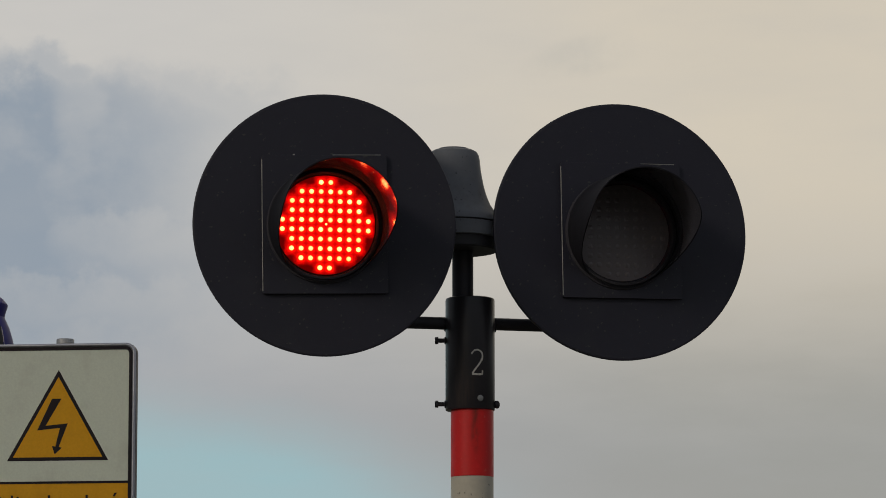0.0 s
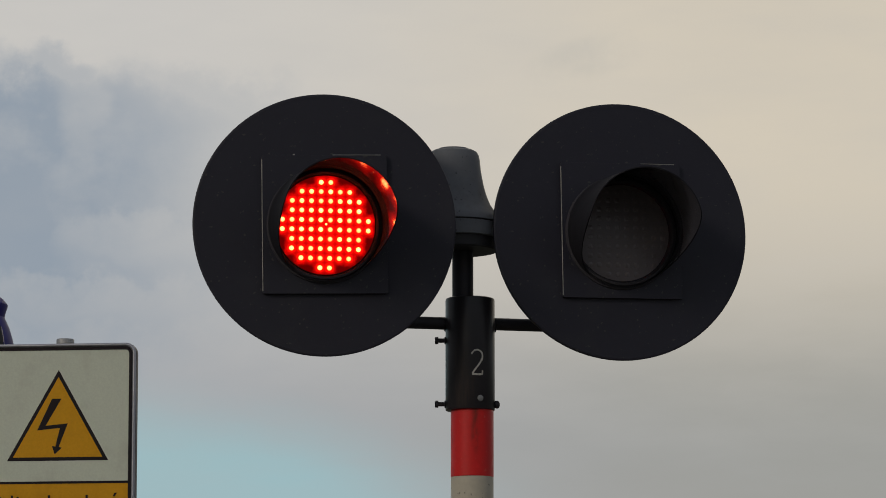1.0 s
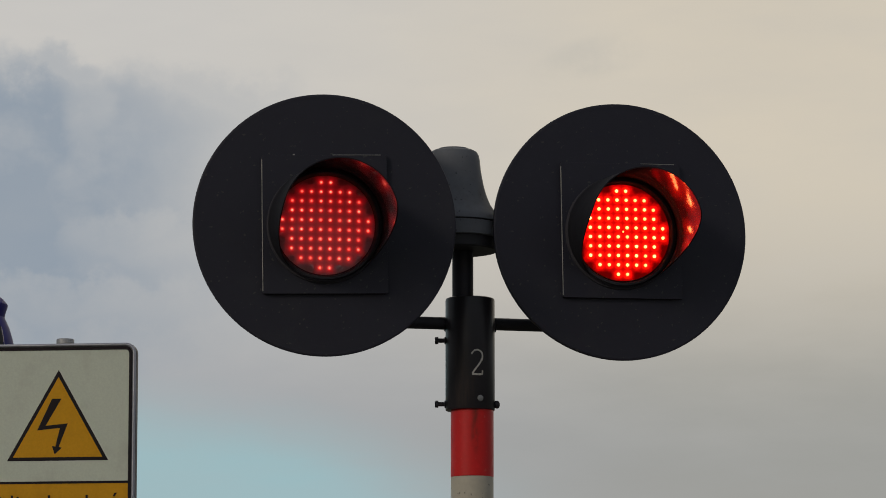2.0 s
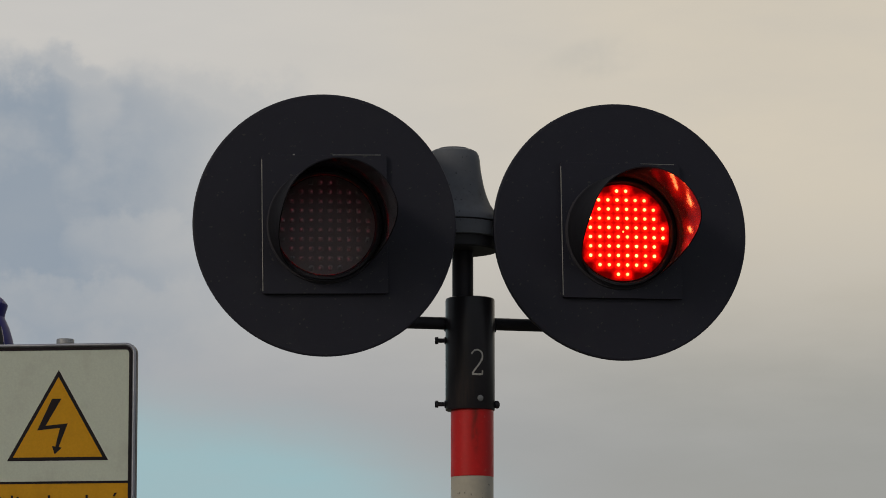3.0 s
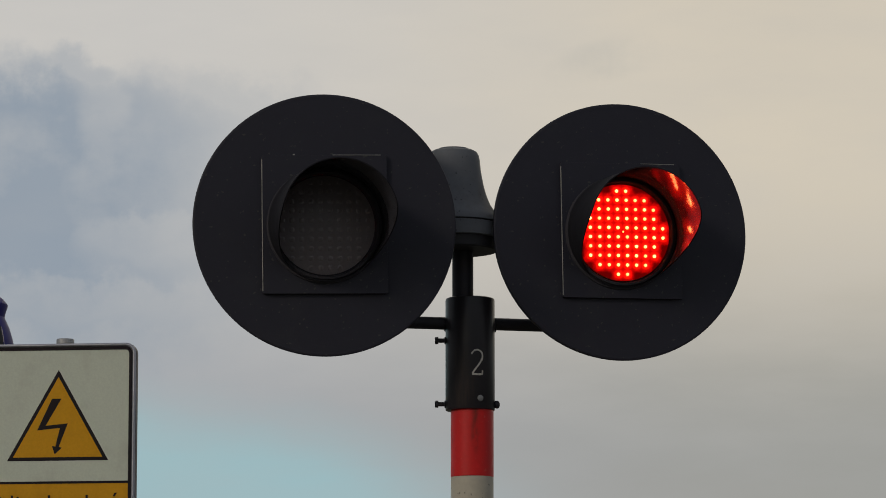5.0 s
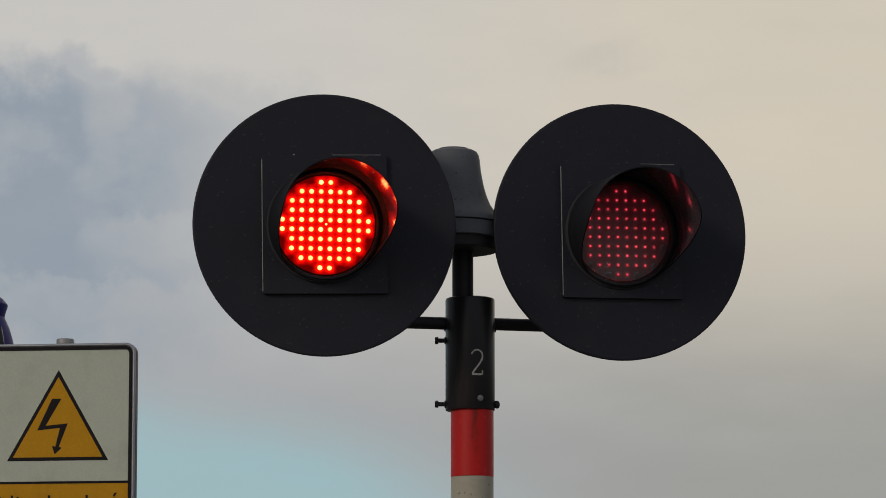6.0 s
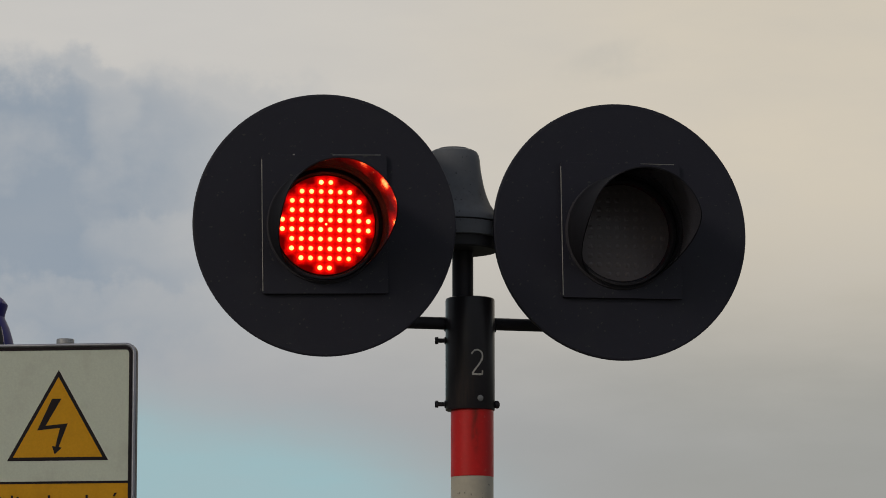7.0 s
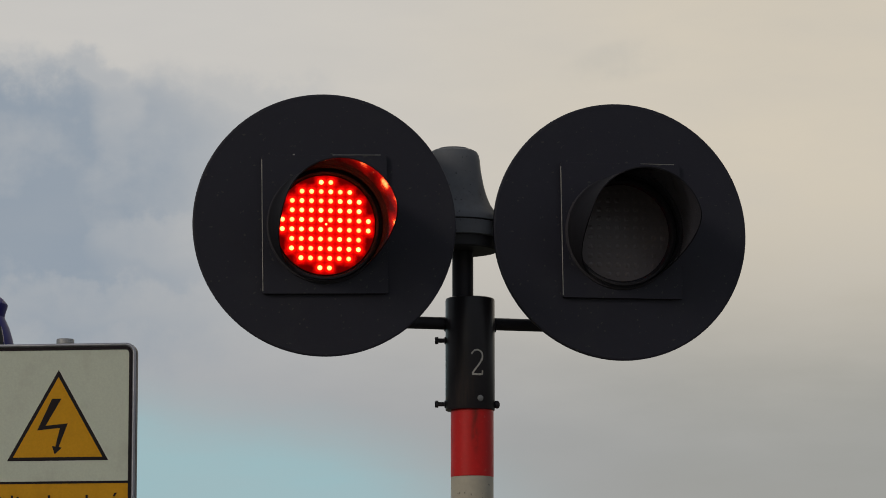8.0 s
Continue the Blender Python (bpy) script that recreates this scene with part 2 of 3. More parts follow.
def lettering(text, size):
    """Built-in font, as a thin mesh in x and z, its front at y = 0."""
    cu = bpy.data.curves.new("lettering", "FONT")
    cu.body, cu.size, cu.extrude = text, size, 0.0004
    ob = new("lettering", cu)
    bpy.context.view_layer.update()
    me = bpy.data.meshes.new_from_object(ob.evaluated_get(bpy.context.evaluated_depsgraph_get()))
    bpy.data.objects.remove(ob)
    bm = bmesh.new()
    bm.from_mesh(me)
    bpy.data.meshes.remove(me)
    bm.transform(Matrix.Rotation(radians(90), 4, "X"))
    return bm


# ---- ground and the drifting clouds ----
def ground():
    bm = bmesh.new()
    bmesh.ops.create_grid(bm, x_segments=24, y_segments=24, size=4500)
    ob = part("ground", bm, GROUND, smooth=0)
    return tagged(ob, "flat trodden ground of gravel and short grass", "ground", kind="structure")


def cloud_material():
    mat = bpy.data.materials.new("evening_clouds")
    mat.use_nodes = True
    n = Tree(mat.node_tree)
    xyz = n.t.nodes.new("ShaderNodeSeparateXYZ")
    n.put(xyz.inputs[0], n.t.nodes.new("ShaderNodeTexCoord").outputs["Object"])
    # slopes to the side and upward, in units of about eight degrees
    u0 = n.m("MULTIPLY", n.m("DIVIDE", xyz.outputs[0], xyz.outputs[1]), 7.2)
    v0 = n.m("MULTIPLY", n.m("DIVIDE", xyz.outputs[2], xyz.outputs[1]), 7.2)
    flat = n.t.nodes.new("ShaderNodeCombineXYZ")
    n.put(flat.inputs[0], u0)
    n.put(flat.inputs[1], v0)
    at = flat.outputs[0]
    billow = n.m("SUBTRACT", n.noise(at, 6.5, 8, 0.6), 0.5)
    billow2 = n.m("SUBTRACT", n.noise(n.scaled(at, 1, 1.6, 3), 3.1, 5, 0.5), 0.5)
    streak = n.m("SUBTRACT", n.noise(n.scaled(at, 1, 3.4, 1), 2.3, 6, 0.55), 0.5)
    u = n.m("ADD", u0, n.m("MULTIPLY", billow2, 0.22))
    v = n.m("ADD", v0, n.m("MULTIPLY", billow, 0.2))
    # the lit veil: cream to the sunny side, grey toward the horizon
    high = n.mix(n.step(u, -0.75, 0.75), srgb(203, 200, 195), srgb(211, 201, 183))
    low = n.mix(n.step(u, -0.6, 0.8), srgb(164, 166, 169), srgb(155, 155, 150))
    tilt = n.m("ADD", v0, n.m("MULTIPLY", streak, 0.16))
    colour = n.mix(n.step(tilt, -0.42, 0.20), low, high)
    # the blue-grey bank
    top = n.m("SUBTRACT", 0.352, n.m("MULTIPLY", n.m("ADD", u0, 0.78), 0.10))
    over = n.step(n.m("SUBTRACT", top, v), -0.03, 0.10)
    side = n.m("SUBTRACT", 1.0, n.step(u, -0.82, -0.08))
    under = n.step(n.m("ADD", v, n.m("MULTIPLY", streak, 0.2)), -0.33, 0.02)
    bank = n.m("MULTIPLY", n.m("MULTIPLY", over, side), n.m("ADD", n.m("MULTIPLY", under, 0.75), 0.25))
    bank = n.m("MULTIPLY", bank, n.m("ADD", n.m("ADD", n.m("MULTIPLY", billow2, 1.2), n.m("MULTIPLY", billow, 0.9)), 1.02))
    # a tuft on its top, and paler folds inside it
    def puff(cu, cv, ru, rv):
        a, b = n.m("DIVIDE", n.m("SUBTRACT", u, cu), ru), n.m("DIVIDE", n.m("SUBTRACT", v, cv), rv)
        return n.m("SUBTRACT", 1.0, n.step(n.m("ADD", n.m("MULTIPLY", a, a), n.m("MULTIPLY", b, b)), 0.0, 1.7))

    bank = n.m("MAXIMUM", bank, n.m("MULTIPLY", puff(-0.658, 0.308, 0.060, 0.055), 0.5))
    bank = n.m("MAXIMUM", bank, n.m("MULTIPLY", puff(-0.47, 0.255, 0.19, 0.07), 0.3))
    for cu, cv, ru, rv, pale in ((-0.635, 0.245, 0.05, 0.055, 0.26), (-0.665, 0.12, 0.045, 0.10, 0.15), (-0.55, 0.02, 0.15, 0.045, 0.22), (-0.66, -0.085, 0.24, 0.035, 0.2)):
        bank = n.m("MULTIPLY", bank, n.m("SUBTRACT", 1.0, n.m("MULTIPLY", puff(cu, cv, ru, rv), pale)))
    colour = n.mix(bank, colour, srgb(143, 155, 168))
    # the clear gap low down
    line = n.m("SUBTRACT", n.m("SUBTRACT", -0.245, n.m("MULTIPLY", n.m("ADD", u0, 0.55), 0.22)), n.m("ADD", v0, n.m("MULTIPLY", streak, 0.1)))
    gap = n.m("MULTIPLY", n.step(line, -0.07, 0.14), n.m("SUBTRACT", 1.0, n.step(u0, -0.30, 0.30)))
    colour = n.mix(gap, colour, srgb(154, 186, 192))
    # one faint smudge and a soft unevenness all over
    du, dv = n.m("MULTIPLY", n.m("SUBTRACT", u0, 0.245), 10.0), n.m("MULTIPLY", n.m("SUBTRACT", v0, n.m("ADD", 0.28, n.m("MULTIPLY", u0, 0.24))), 26.0)
    far = n.m("ADD", n.m("MULTIPLY", du, du), n.m("MULTIPLY", dv, dv))
    smudge = n.m("MULTIPLY", n.m("SUBTRACT", 1.0, n.step(far, 0.0, 1.8)), n.m("ADD", n.m("MULTIPLY", billow, 1.3), 0.13))
    colour = n.mix(smudge, colour, srgb(176, 175, 168))
    colour = n.mix(n.m("ADD", n.m("MULTIPLY", streak, 0.5), 0.12), colour, srgb(174, 175, 176))
    e = n.node("ShaderNodeEmission", Strength=1.0)
    n.put(e.inputs[0], colour)
    n.put(n.t.nodes.new("ShaderNodeOutputMaterial").inputs[0], e.outputs[0])
    return mat


def cloud_backdrop():
    """A wide piece of a far sphere round the eye, in front of the camera."""
    bm = bmesh.new()
    cols, rows, far = 48, 28, 2400.0
    grid = []
    for j in range(rows + 1):
        e = radians(-18 + 62 * j / rows)
        grid.append([bm.verts.new((far * math.sin(a) * math.cos(e), far * math.cos(a) * math.cos(e), far * math.sin(e)))
                     for a in (radians(-48 + 96 * i / cols) for i in range(cols + 1))])
    for j in range(rows):
        for i in range(cols):
            bm.faces.new((grid[j][i], grid[j][i + 1], grid[j + 1][i + 1], grid[j + 1][i]))
    ob = part("backdrop", bm, cloud_material())
    ob.matrix_world = pose(*EYE, PITCH, 0, 0)
    return tagged(ob, "drifting cream and blue-grey evening clouds", "sky", kind="structure")


# ---- flashing lamps ----
LED_ROWS = (2, 6, 8, 8, 10, 10, 8, 8, 6, 2)
LENS_R, LENS_RISE = 0.0985, 0.0065


def rise(r):
    """How far the shallow dome of the lens stands out at a radius."""
    return LENS_RISE * (1 - (r / LENS_R) ** 2)


def dome(front, n=72, rings=8):
    """A shallow dome like the lens, its rim at y = -front."""
    radii = [LENS_R * (1 - k / rings) for k in range(rings)] + [0.001]
    bm = lathe([(r, front + rise(r)) for r in radii], n, "y")
    bmesh.ops.delete(bm, geom=[max(bm.faces, key=lambda f: f.calc_area())], context="FACES_ONLY")
    return bm


def led_mesh():
    """A lit LED: a small round dome on a short foot."""
    bm = lathe([(0.0047, 0.0), (0.0047, 0.0004), (0.0040, 0.0011), (0.0025, 0.0016), (0.0008, 0.0018)], 14, "y")
    bmesh.ops.recalc_face_normals(bm, faces=bm.faces)
    me = bpy.data.meshes.new("led")
    bm.to_mesh(me)
    bm.free()
    me.materials.append(GLOW_LED)
    return me


def visor_length(deg):
    """Reach of the cutaway visor round its rim: long above, cut back below."""
    d = abs((deg - 90 + 180) % 360 - 180)          # degrees from the top
    k = min(1.0, max(0.0, (d - 72) / 72))
    k = k * k * (3 - 2 * k)
    return 0.235 * (1 - k) + 0.022 * k


def visor():
    bm = bmesh.new()
    n, r, t = 128, 0.1135, 0.0022
    rings = []
    for rad, whole in ((r, False), (r, True), (r - t, True), (r - t, False)):
        ring = []
        for i in range(n):
            deg = 360 * i / n
            a = radians(deg)
            reach = visor_length(deg) if whole else 0.0
            ring.append(bm.verts.new((rad * math.cos(a), 0.004 - (reach + 0.016 if whole else 0.0), rad * math.sin(a))))
        rings.append(ring)
    for k in range(3):
        for i in range(n):
            f = bm.faces.new((rings[k][i], rings[k][(i + 1) % n], rings[k + 1][(i + 1) % n], rings[k + 1][i]))
            f.material_index = 1 if k == 2 else 0
    return bm


def lens_relief():
    """The grid of small cushion lenses on the round cover."""
    bm = bmesh.new()
    for i in range(-6, 6):
        for j in range(-6, 6):
            x, z = (i + 0.5) * PITCH_LED, (j + 0.5) * PITCH_LED
            if math.hypot(x, z) > 0.094:
                continue
            bead(bm, x, z, 0.0052, 0.0006)
    return bm


def bead(bm, x, z, r, h):
    """A low cushion lens on the cover, nearly square."""
    n, rings = 16, []
    for k, up in ((1.0, 0.0), (0.75, 0.6), (0.35, 0.93)):
        ring = []
        for i in range(n):
            c, e = math.cos(2 * math.pi * i / n), math.sin(2 * math.pi * i / n)
            q = r * k / (c ** 4 + e ** 4) ** 0.25
            ring.append(bm.verts.new((x + q * c, -0.0158 - rise(math.hypot(x + q * c, z + q * e)) - h * up, z + q * e)))
        rings.append(ring)
    for a, b in zip(rings, rings[1:]):
        for i in range(n):
            bm.faces.new((a[i], a[(i + 1) % n], b[(i + 1) % n], b[i]))
    bm.faces.new(rings[-1])


def signal_lamp(m, led, size, grow, strip, screw, shift, droop):
    """shift: the lens and its LEDs off the middle of the board; droop: the turn of the visor on the lamp."""
    root = thing("signal_lamp", m, "round black level-crossing lamp with red LEDs on a steel arm", "signal lamp", "flashing lamps")
    disc = [(0.2545, -0.012), (0.2565, -0.010), (0.2572, -0.001), (0.2565, 0.001), (0.2540, 0.0022), (0.2505, 0.0016), (0.2490, 0.0016), (0.02, 0.0016)]
    part("backplate", lathe([(r * grow, h) for r, h in disc], 160, "y"), BLACK, root, "round matt black backing board")
    part("housing", slab(rounded_outline(0.25, 0.27, 0.02), 0.012, 0.135, 0.0), BLACK, root)
    door = part("door", slab(rounded_outline(0.248, 0.276, 0.004, 3), -0.012, -0.0022, 0.0008), BLACK, root, "square black lamp door with painted edge highlights", smooth=15)
    # pale rods added along the left and top edges, standing in for their highlights
    part("edge_highlight", rod((-0.1241, -0.0118, -0.1325), (-0.1241, -0.0118, 0.1290), 0.0011, 8), EDGE, door, "pale strip painting the highlight on the door edge")
    part("edge_highlight", rod((strip, -0.0118, 0.1380), (0.112, -0.0118, 0.1380), 0.0008, 8), EDGE, door, "pale strip painting the highlight on the door edge")
    if screw:
        part("screw", lathe([(0.0026, 0.0016), (0.0026, 0.004), (0.0015, 0.005)], 12, "y", at=(-0.0600, 0, 0.1385)), EDGE, root)
    sx, sz = shift
    ring = [(0.1008, 0.0115), (0.1012, 0.0165), (0.1030, 0.0270), (0.1050, 0.0285), (0.1085, 0.0270), (0.1100, 0.0180), (0.1150, 0.016), (0.1160, 0.0115)]
    part("bezel", lathe(ring, 96, "y", closed=True, at=(sx, 0, sz)), BEZEL, root)
    part("visor", visor(), (MATT, VISOR), root, "black cutaway sun visor").matrix_basis = droop
    cover = part("lens", dome(0.0158), LENS, root, "smoked gridded lens cover")
    cover.location = (sx, 0, sz)
    tagged(part("lens_relief", lens_relief(), BEAD, cover), kind="stuff")
    array = part("led_board", dome(0.0176), GLOW_BOARD, root, "lit red LED board")
    # four added layers with painted glow and halos, for the fading of the light
    for off, mat in ((0.0035, GLOW_A), (0.0050, GLOW_B), (0.0065, GLOW_C), (0.0080, GLOW_D)):
        part("glow_layer", dome(0.0176 + off), mat, array, "added clear layer with painted red glow")
    for j, count in enumerate(LED_ROWS):
        for i in range(count):
            x, z = (i - (count - 1) / 2) * PITCH_LED, (4.5 - j) * PITCH_LED
            ob = new("led", led)
            ob.parent = array
            ob.location = (x, -0.0176 - rise(math.hypot(x, z)), z)
            ob.scale = (size, 1, size)
    glint = new("led", led)                          # no LED: the glint in the middle of the lens, added as a small lit dome
    glint.parent = array
    glint.location, glint.scale = (0.0012, -0.0176 - LENS_RISE - 0.0004, 0.0010), (0.5, 1, 0.5)
    return array


# ---- signal mast ----
MAST = (0.0587, 8.15)
SLEEVE_AT = (0.0547, 8.15)


def signal_mast():
    root = thing("signal_mast", pose(*MAST, 0), "steel signal pole with red and white film and a black sleeve", "signal pole")
    r = 0.0428
    part("pole", lathe([(r, 0.0), (r, 2.3540)], 48), WHITE, root, "weathered white pole")
    part("red_band", lathe([(r + 0.0004, 2.3545), (r + 0.0004, 2.50)], 48), RED, root, "red reflective film band")
    cx = SLEEVE_AT[0] - MAST[0]
    sl = part("sleeve", lathe([(0.0455, 2.4885), (0.0490, 2.4890), (0.0497, 2.4905), (0.0497, 2.7115), (0.0490, 2.7150), (0.0465, 2.7165), (0.0440, 2.7150), (0.043, 2.70)], 56,
              at=(cx, 0, 0)), SLEEVE, root, "blue-black painted steel sleeve")
    # arms to the lamps, with welded collars
    ax, ay = 0.5937, 0.175
    d = Vector((ax, ay, 0.004)).normalized()
    mid = Vector((cx, 0.02, 2.6645))
    for side, reach, thick, rise in ((-1, 0.27, 0.0127, 0.0024), (1, 0.29, 0.0126, 0.0042)):
        up = Vector((0, 0, rise))
        a, b = mid + d * 0.04 * side + up, mid + d * reach * side + up
        part("arm", rod(a, b, thick, 20), STEEL, root, "round black steel arm")
        part("collar", rod(mid + d * 0.044 * side, mid + d * 0.0535 * side, 0.0145, 20, 0.002), STEEL, root)
    # clamp bolts
    for x0, z, both in ((-1, 2.6305, True), (-1, 2.5015, True), (1, 2.5005, False)):
        e = cx + x0 * 0.0475
        if both:
            part("bolt", bolt(e, z, x0, 0.0235), STEEL, root)
        else:
            part("bolt", bolt(e, z, x0, 0.0115), STEEL, root)
    # painted figure and plug
    part("number", figure_two(cx), CHALK, sl, "hand-painted white figure 2", smooth=0)
    bm = lathe([(0.0064, 0), (0.0064, 0.0008), (0.005, 0.0014)], 20, "y")
    bm.transform(Matrix.Rotation(radians(24), 4, "Z") @ Matrix.Translation((0, -0.0494, 0)))
    bm.transform(Matrix.Translation((cx, 0, 2.5095)))
    part("plug", bm, RIVET, sl, "dull grey plug")
    # slimmer tube up to the bell
    part("stem", lathe([(0.0213, 2.70), (0.0213, 2.83)], 32, at=(0.0400 - MAST[0], 0, 0)), STEEL, root, "black upper tube")
    return root


def bolt(x, z, way, reach):
    """A clamp bolt out of the sleeve's side: nut, bare thread and head."""
    prof = [(0.0075, -0.004), (0.0075, 0.004), (0.0045, 0.0045), (0.0045, reach - 0.007), (0.0072, reach - 0.0068), (0.0072, reach - 0.001), (0.006, reach)]
    if reach < 0.02:                               # only a round head shows
        prof = [(0.0040, -0.002), (0.0064, 0.0012), (0.0080, 0.0045), (0.0080, 0.0075), (0.0064, 0.0105), (0.0030, 0.0122)]
    bm = lathe(prof, 6 if reach > 0.02 else 16)
    bm.transform(Matrix.Translation((x, -0.004, z)) @ Matrix.Rotation(radians(90 * way), 4, "Y"))
    return bm


def figure_two(cx):
    """The figure 2, brushed by hand round the sleeve: a hook, a slanting stem and a foot with an upturned end."""
    strokes = (([(0.0024, 0.0420), (0.0062, 0.0475), (0.0125, 0.0505), (0.0190, 0.0490), (0.0236, 0.0430), (0.0236, 0.0330),
                 (0.0170, 0.0210), (0.0102, 0.0118), (0.0058, 0.0050), (0.0048, 0.0010)], 0.0020),
               ([(0.0036, 0.0012), (0.0110, 0.0009), (0.0180, 0.0010), (0.0245, 0.0016)], 0.0022),
               ([(0.0240, 0.0008), (0.0244, 0.0050), (0.0243, 0.0088)], 0.0016))
    bm = bmesh.new()
    for k, (pts, width) in enumerate(strokes):
        pts = [Vector(p) for p in pts]
        line = []
        for i in range(len(pts) - 1):
            a, b, c, d = pts[max(i - 1, 0)], pts[i], pts[i + 1], pts[min(i + 2, len(pts) - 1)]
            for q in range(6):
                t = q / 6
                line.append(0.5 * (2 * b + (c - a) * t + (2 * a - 5 * b + 4 * c - d) * t * t + (3 * b - a - 3 * c + d) * t ** 3))
        line.append(pts[-1])
        prev = None
        for i, p in enumerate(line):
            way = (line[min(i + 1, len(line) - 1)] - line[max(i - 1, 0)]).normalized()
            side = Vector((-way.y, way.x)) * width * (0.85 + 0.45 * noise.noise((i * 0.37, 4.0 * k, 2.0)))
            pair = []
            for q in (p - side, p + side):
                a = math.asin(q.x / 0.0497)
                pair.append(bm.verts.new((0.0501 * math.sin(a) + cx, -0.0501 * math.cos(a), 2.5560 + q.y + 0.00035 * k)))
            if prev:
                bm.faces.new((prev[0], prev[1], pair[1], pair[0]))
            prev = pair
    return bm


def bell_shape(parent, mat, base_mat):
    prof = [(0.0240, 0.1418), (0.0300, 0.1411), (0.0310, 0.1382), (0.0405, 0.1370), (0.0480, 0.1330), (0.0518, 0.1255), (0.0538, 0.116), (0.0553, 0.099),
            (0.0580, 0.082), (0.0618, 0.063), (0.0656, 0.049), (0.0708, 0.034), (0.0765, 0.022), (0.0830, 0.0125), (0.0915, 0.003), (0.0970, -0.005), (0.0987, -0.0132)]
    part("gong", lathe(prof, 64), mat, parent, "flared grey bell dome")
    part("groove", lathe([(0.0935, -0.011), (0.0935, -0.019)], 48), base_mat, parent)
    part("rim", lathe([(0.0960, -0.0162), (0.0977, -0.0172), (0.0977, -0.0445), (0.0960, -0.046), (0.06, -0.046)], 64), mat, parent)
    part("base", lathe([(0.0903, -0.0455), (0.0903, -0.067), (0.0875, -0.0700), (0.03, -0.0700)], 64), base_mat, parent, "black bell base")


def warning_bell():
    root = thing("warning_bell", pose(0.0212, 8.15, 2.8829), "weathered grey bell on top of the signal pole", "bell")
    bell_shape(root, BELL, BELLBASE)
    return root


# ---- high-voltage sign ----
TEXT_X = 0.0045


def letters(bm):
    """Splits lettering into one bmesh a letter, a dot or accent with its stem."""
    seen, spans = set(), []
    for v in bm.verts:
        if v in seen:
            continue
        island, todo = [], [v]
        seen.add(v)
        while todo:
            a = todo.pop()
            island.append(a)
            for e in a.link_edges:
                b = e.other_vert(a)
                if b not in seen:
                    seen.add(b)
                    todo.append(b)
        spans.append([min(a.co.x for a in island), max(a.co.x for a in island), island])
    spans.sort(key=lambda one: one[0])
    merged = []
    for lo, hi, island in spans:
        if merged and lo < merged[-1][1] - 0.0008:
            merged[-1][1] = max(hi, merged[-1][1])
            merged[-1][2] += island
        else:
            merged.append([lo, hi, island])
    for lo, hi, island in merged:
        one, made = bmesh.new(), {}
        for v in island:
            made[v] = one.verts.new(v.co)
        for f in {f for v in island for f in v.link_faces}:
            one.faces.new([made[v] for v in f.verts])
        yield one
    bm.free()


def rolled_edge(w, h, r, width):
    """A half-round aluminium rim along a rounded rectangle."""
    bm, rings = bmesh.new(), []
    for i in range(9):
        a = math.pi * i / 8
        inset = width * (0.5 - 0.5 * math.cos(a))
        rings.append([bm.verts.new((x, 0.001 - 0.006 * math.sin(a), z)) for x, z in rounded_outline(w - inset, h - inset, r - inset * 0.45)])
    for one, two in zip(rings, rings[1:]):
        for i in range(len(one)):
            k = (i + 1) % len(one)
            bm.faces.new((one[i], one[k], two[k], two[i]))
    return bm


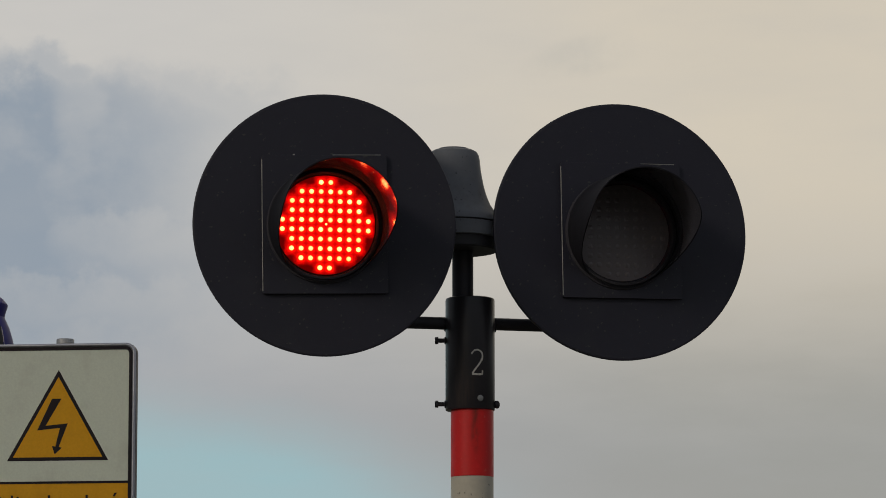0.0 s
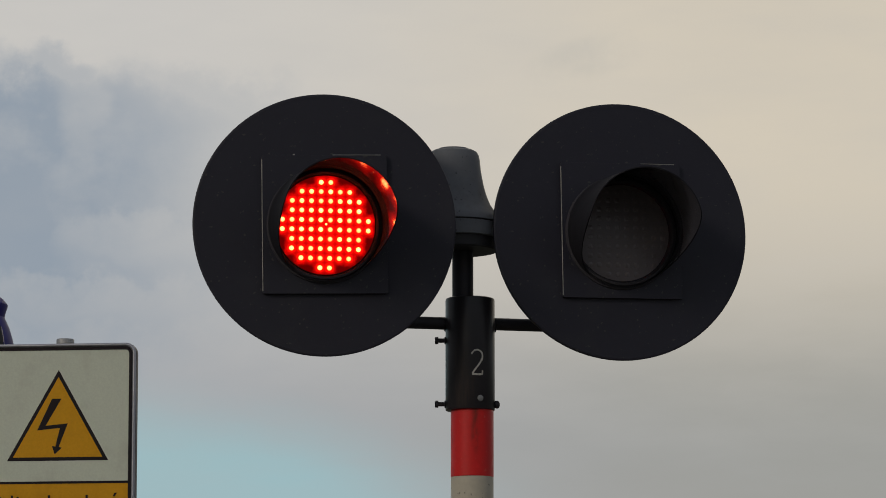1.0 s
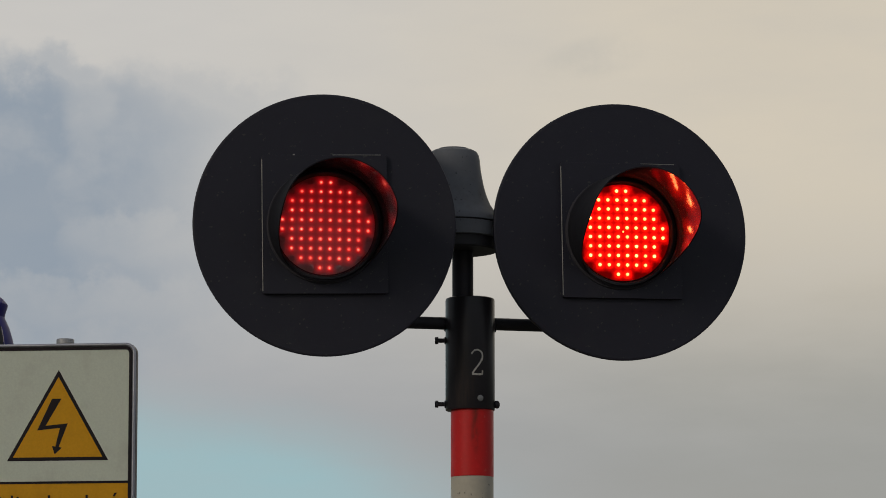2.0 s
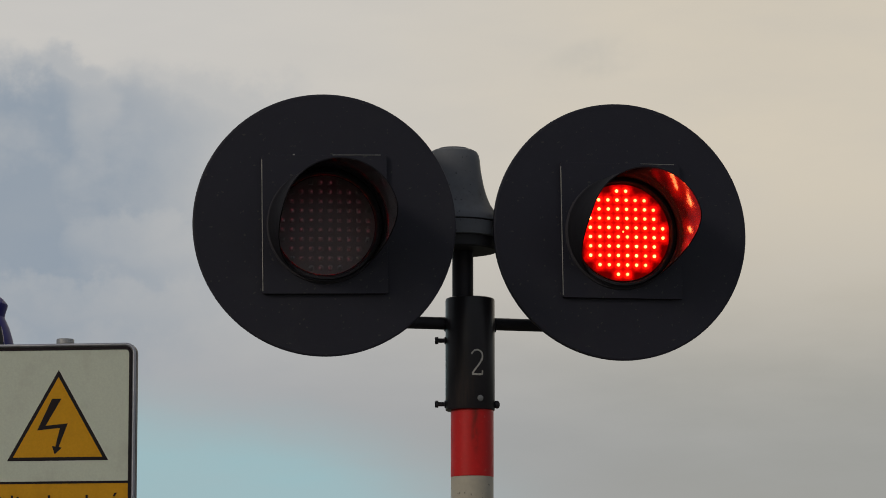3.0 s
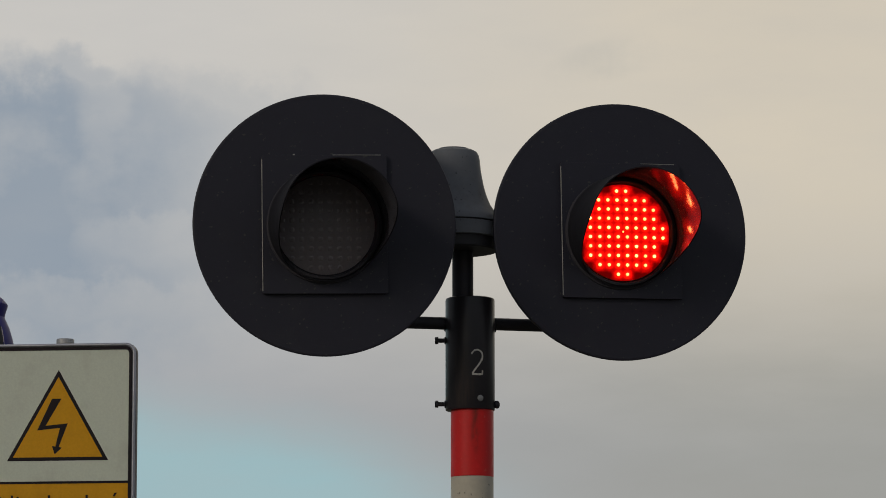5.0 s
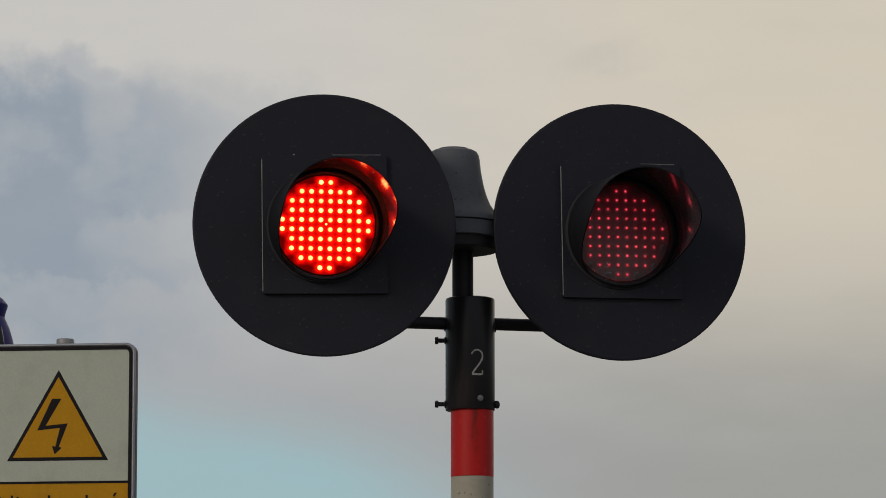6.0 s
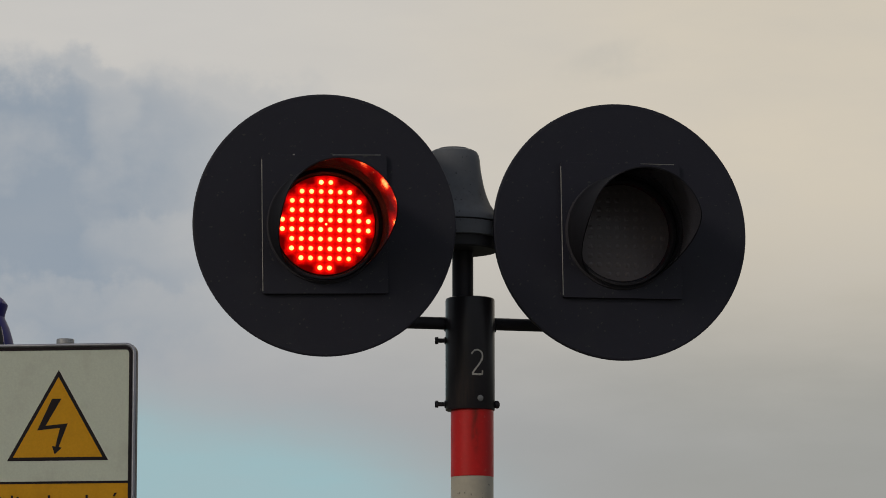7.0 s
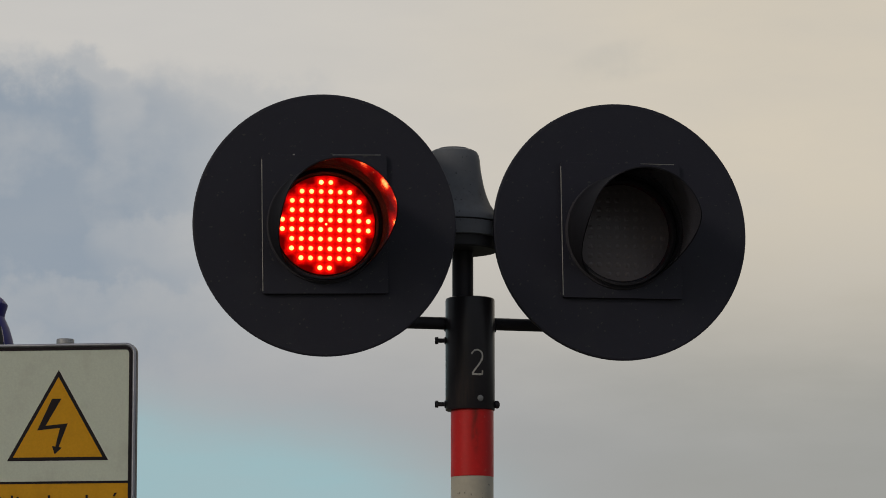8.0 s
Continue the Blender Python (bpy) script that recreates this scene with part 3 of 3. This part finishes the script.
def warning_sign():
    root = thing("warning_sign", pose(-0.9515, 10.0, 2.5585, 0, 0, -7), "white and amber high-voltage sign with an aluminium edge", "sign")
    W, H = 0.390, 0.598
    k = 0.001395                                   # metres to one unit of the sign's drawing
    part("tray", slab(rounded_outline(W + 0.002, H, 0.027), 0.001, 0.022, 0.0), TRAY, root, "dark folded tray behind the face")
    part("edge", rolled_edge(W, H, 0.026, 0.0175), ALU, root, "bright aluminium edge", smooth=60)
    part("face", slab(rounded_outline(W - 0.018, H - 0.018, 0.0175), -0.0015, -0.0002), SIGNWHITE, root, "greyish white reflective sheet", smooth=0)
    part("border", band(rounded_outline(W - 0.0178, H - 0.0178, 0.0178), rounded_outline(W - 0.0335, H - 0.0335, 0.0110), -0.0028, -0.0014), SIGNBLACK, root, smooth=0)

    def triangle(size, zc):
        h = size * 0.885
        return [(0.0012 - size / 2, zc - h / 3), (0.0012 + size / 2, zc - h / 3), (0.0012, zc + 2 * h / 3)]

    zc = 2.6415 - 2.5585
    tri = part("triangle", slab(triangle(0.2545, zc), -0.0019, -0.0014), SIGNBLACK, root, "black-edged warning triangle", smooth=0)
    part("triangle_field", slab(triangle(0.2250, zc), -0.0023, -0.0018), SIGNYELLOW, tri, "amber triangle field", smooth=0)
    flash = [(-12, 109), (5, 109), (-23, 61), (17, 65), (1, 23), (7, 22), (-6, 10), (-11, 25), (-5, 24), (3, 57), (-38, 53)]
    part("lightning_bolt", slab([(0.0022 + x * k, zc - 0.0735 + z * k) for x, z in flash], -0.0027, -0.0022), SIGNBLACK, tri, "black lightning arrow", smooth=0)
    zd = 2.5125 - 2.5585
    wi = W - 0.0335
    part("divider", slab([(-wi / 2, zd - 0.003), (wi / 2, zd - 0.003), (wi / 2, zd + 0.003), (-wi / 2, zd + 0.003)], -0.0028, -0.0014), SIGNBLACK, root, smooth=0)
    lo = -(H - 0.0335) / 2
    part("text_panel", slab([(-wi / 2, lo), (wi / 2, lo), (wi / 2, zd - 0.003), (-wi / 2, zd - 0.003)], -0.0022, -0.0014), SIGNYELLOW, root, "amber text panel", smooth=0)
    bm = lettering("Nie dotykać", 0.0618)
    xs = [v.co.x for v in bm.verts]
    bm.transform(Matrix.Translation((-(min(xs) + max(xs)) / 2 + TEXT_X, -0.0030, zd - 0.0735)))
    for one in letters(bm):
        part("letter", one, SIGNBLACK, root, smooth=0)
    # tube behind, standing in the ground
    part("post", lathe([(0.0205, -2.5585), (0.0205, 0.303)], 32, at=(0.0065, 0.045, 0)), GALV, root, "galvanised steel post")
    part("post_cap", lathe([(0.0218, 0.300), (0.0222, 0.302), (0.0222, 0.3135), (0.0208, 0.3155)], 32, at=(0.0065, 0.045, 0)), GALV, root, "grey post cap")
    for z in (0.2, -0.2):
        part("bracket", slab(rounded_outline(0.09, 0.03, 0.004, 3), 0.0222, 0.0262), GALV, root).location.z = z
    return root


def blue_bell():
    """Partly seen behind the sign: a navy bell with a capped head, on its own pole."""
    root = thing("pole_bell", pose(-1.2235, 10.8, 2.80), "dark navy bell on a pole behind the sign", "bell")
    prof = [(0.012, 0.292), (0.030, 0.289), (0.046, 0.277), (0.0575, 0.2625), (0.0570, 0.256), (0.0520, 0.241), (0.0495, 0.229), (0.0540, 0.219),
            (0.0635, 0.198), (0.0715, 0.172), (0.0765, 0.150), (0.080, 0.115), (0.092, 0.085), (0.094, 0.08)]
    shell = lathe(prof, 48)
    # the front quarter is darker
    for f in shell.faces:
        c = f.calc_center_median()
        f.material_index = 1 if -136 < math.degrees(math.atan2(c.y, c.x)) < -44 else 0
    gong = part("gong", shell, (NAVY, BELLBASE), root, "navy blue flared bell, darker on its front quarter")
    # a thin pale line where the darker quarter ends
    a = radians(-43.5)
    for (r0, z0), (r1, z1) in zip(prof[8:12], prof[9:13]):
        ends = [((r + 0.0006) * math.cos(a), (r + 0.0006) * math.sin(a), z) for r, z in ((r0, z0), (r1, z1))]
        part("pale_line", rod(*ends, 0.0007, 6), EDGE, gong)
    part("base", lathe([(0.07, 0.0), (0.088, 0.006), (0.09, 0.0795), (0.07, 0.0795)], 48), BELLBASE, root)
    part("pole", lathe([(0.038, -2.80), (0.038, 0.004)], 32), GALV, root, "plain steel pole")
    return root


ground()
sky_sheet = cloud_backdrop()
LED = led_mesh()
NEAR_SHIFT, FAR_SHIFT = (-0.0003, -0.0027), (-0.0019, -0.0055)
near_leds = signal_lamp(pose(-0.2341, 7.95, 2.8362, 1.6, -1.0, 6.6), LED, 1.12, 1.0165, 0.016, True, NEAR_SHIFT, pose(0, 0, 0, 3.08, 1.0, 2.41))
far_leds = signal_lamp(pose(0.3584, 8.125, 2.8497, -1.04, -0.68, 11.97), LED, 0.80, 1.0218, 0.042, False, FAR_SHIFT, pose(0.0008, 0, -0.0017, 5.71, 0.72, -2.36))
signal_mast()
warning_bell()
warning_sign()
blue_bell()


# ---- what moves: the clouds drift; the lit LED boards come forward through their lens covers to flash ----
def flashes(spans, x, z, roll):
    """Rows for an LED board from its (on, off) times: out at once, then back by steps of a thirtieth of a second, so
    that its added glow layers sink one by one behind the cover as the light dies away."""
    tick, rows = 1 / 30, []
    for on, off in spans:
        if on > 0.0:
            rows += [(on - tick, BACK), (on, 0.0)]
        else:
            rows.append((0.0, 0.0))
        if off < 8.0:
            rows += [(off + k * tick, depth) for k, depth in enumerate((0.0, 0.0042, 0.0057, 0.0072, 0.0087, 0.0088, BACK))]
    if rows[0][0] > 0.0:
        rows.insert(0, (0.0, BACK))
    if rows[-1][0] < 8.0:
        rows.append((8.0, rows[-1][1]))
    return [(t, pose(x, depth, z, 0, roll, 0)) for t, depth in rows]


BACK = 0.0125


def motions():
    near = [(0.0, 0.133), (0.567, 1.033), (1.467, 1.933), (2.367, 2.833), (3.267, 3.7), (4.133, 4.6), (5.033, 5.5), (5.933, 6.4), (6.833, 7.3), (7.733, 8.0)]
    far = [(0.167, 0.533), (1.067, 1.467), (1.933, 2.367), (2.8, 3.233), (3.733, 4.1), (4.6, 5.0), (5.5, 5.9), (6.4, 6.8), (7.3, 7.7)]
    walk(near_leds, flashes(near, *NEAR_SHIFT, 1.56))
    walk(far_leds, flashes(far, *FAR_SHIFT, 0.0))
    drift = Matrix.Translation(EYE) @ Matrix.Rotation(radians(PITCH), 4, "X")
    walk(sky_sheet, [(t, drift @ pose(0, 0, 0, -0.0075 * t, 0, -0.0665 * t)) for t in (0.0, 2.0, 4.0, 6.0, 8.0)])


motions()
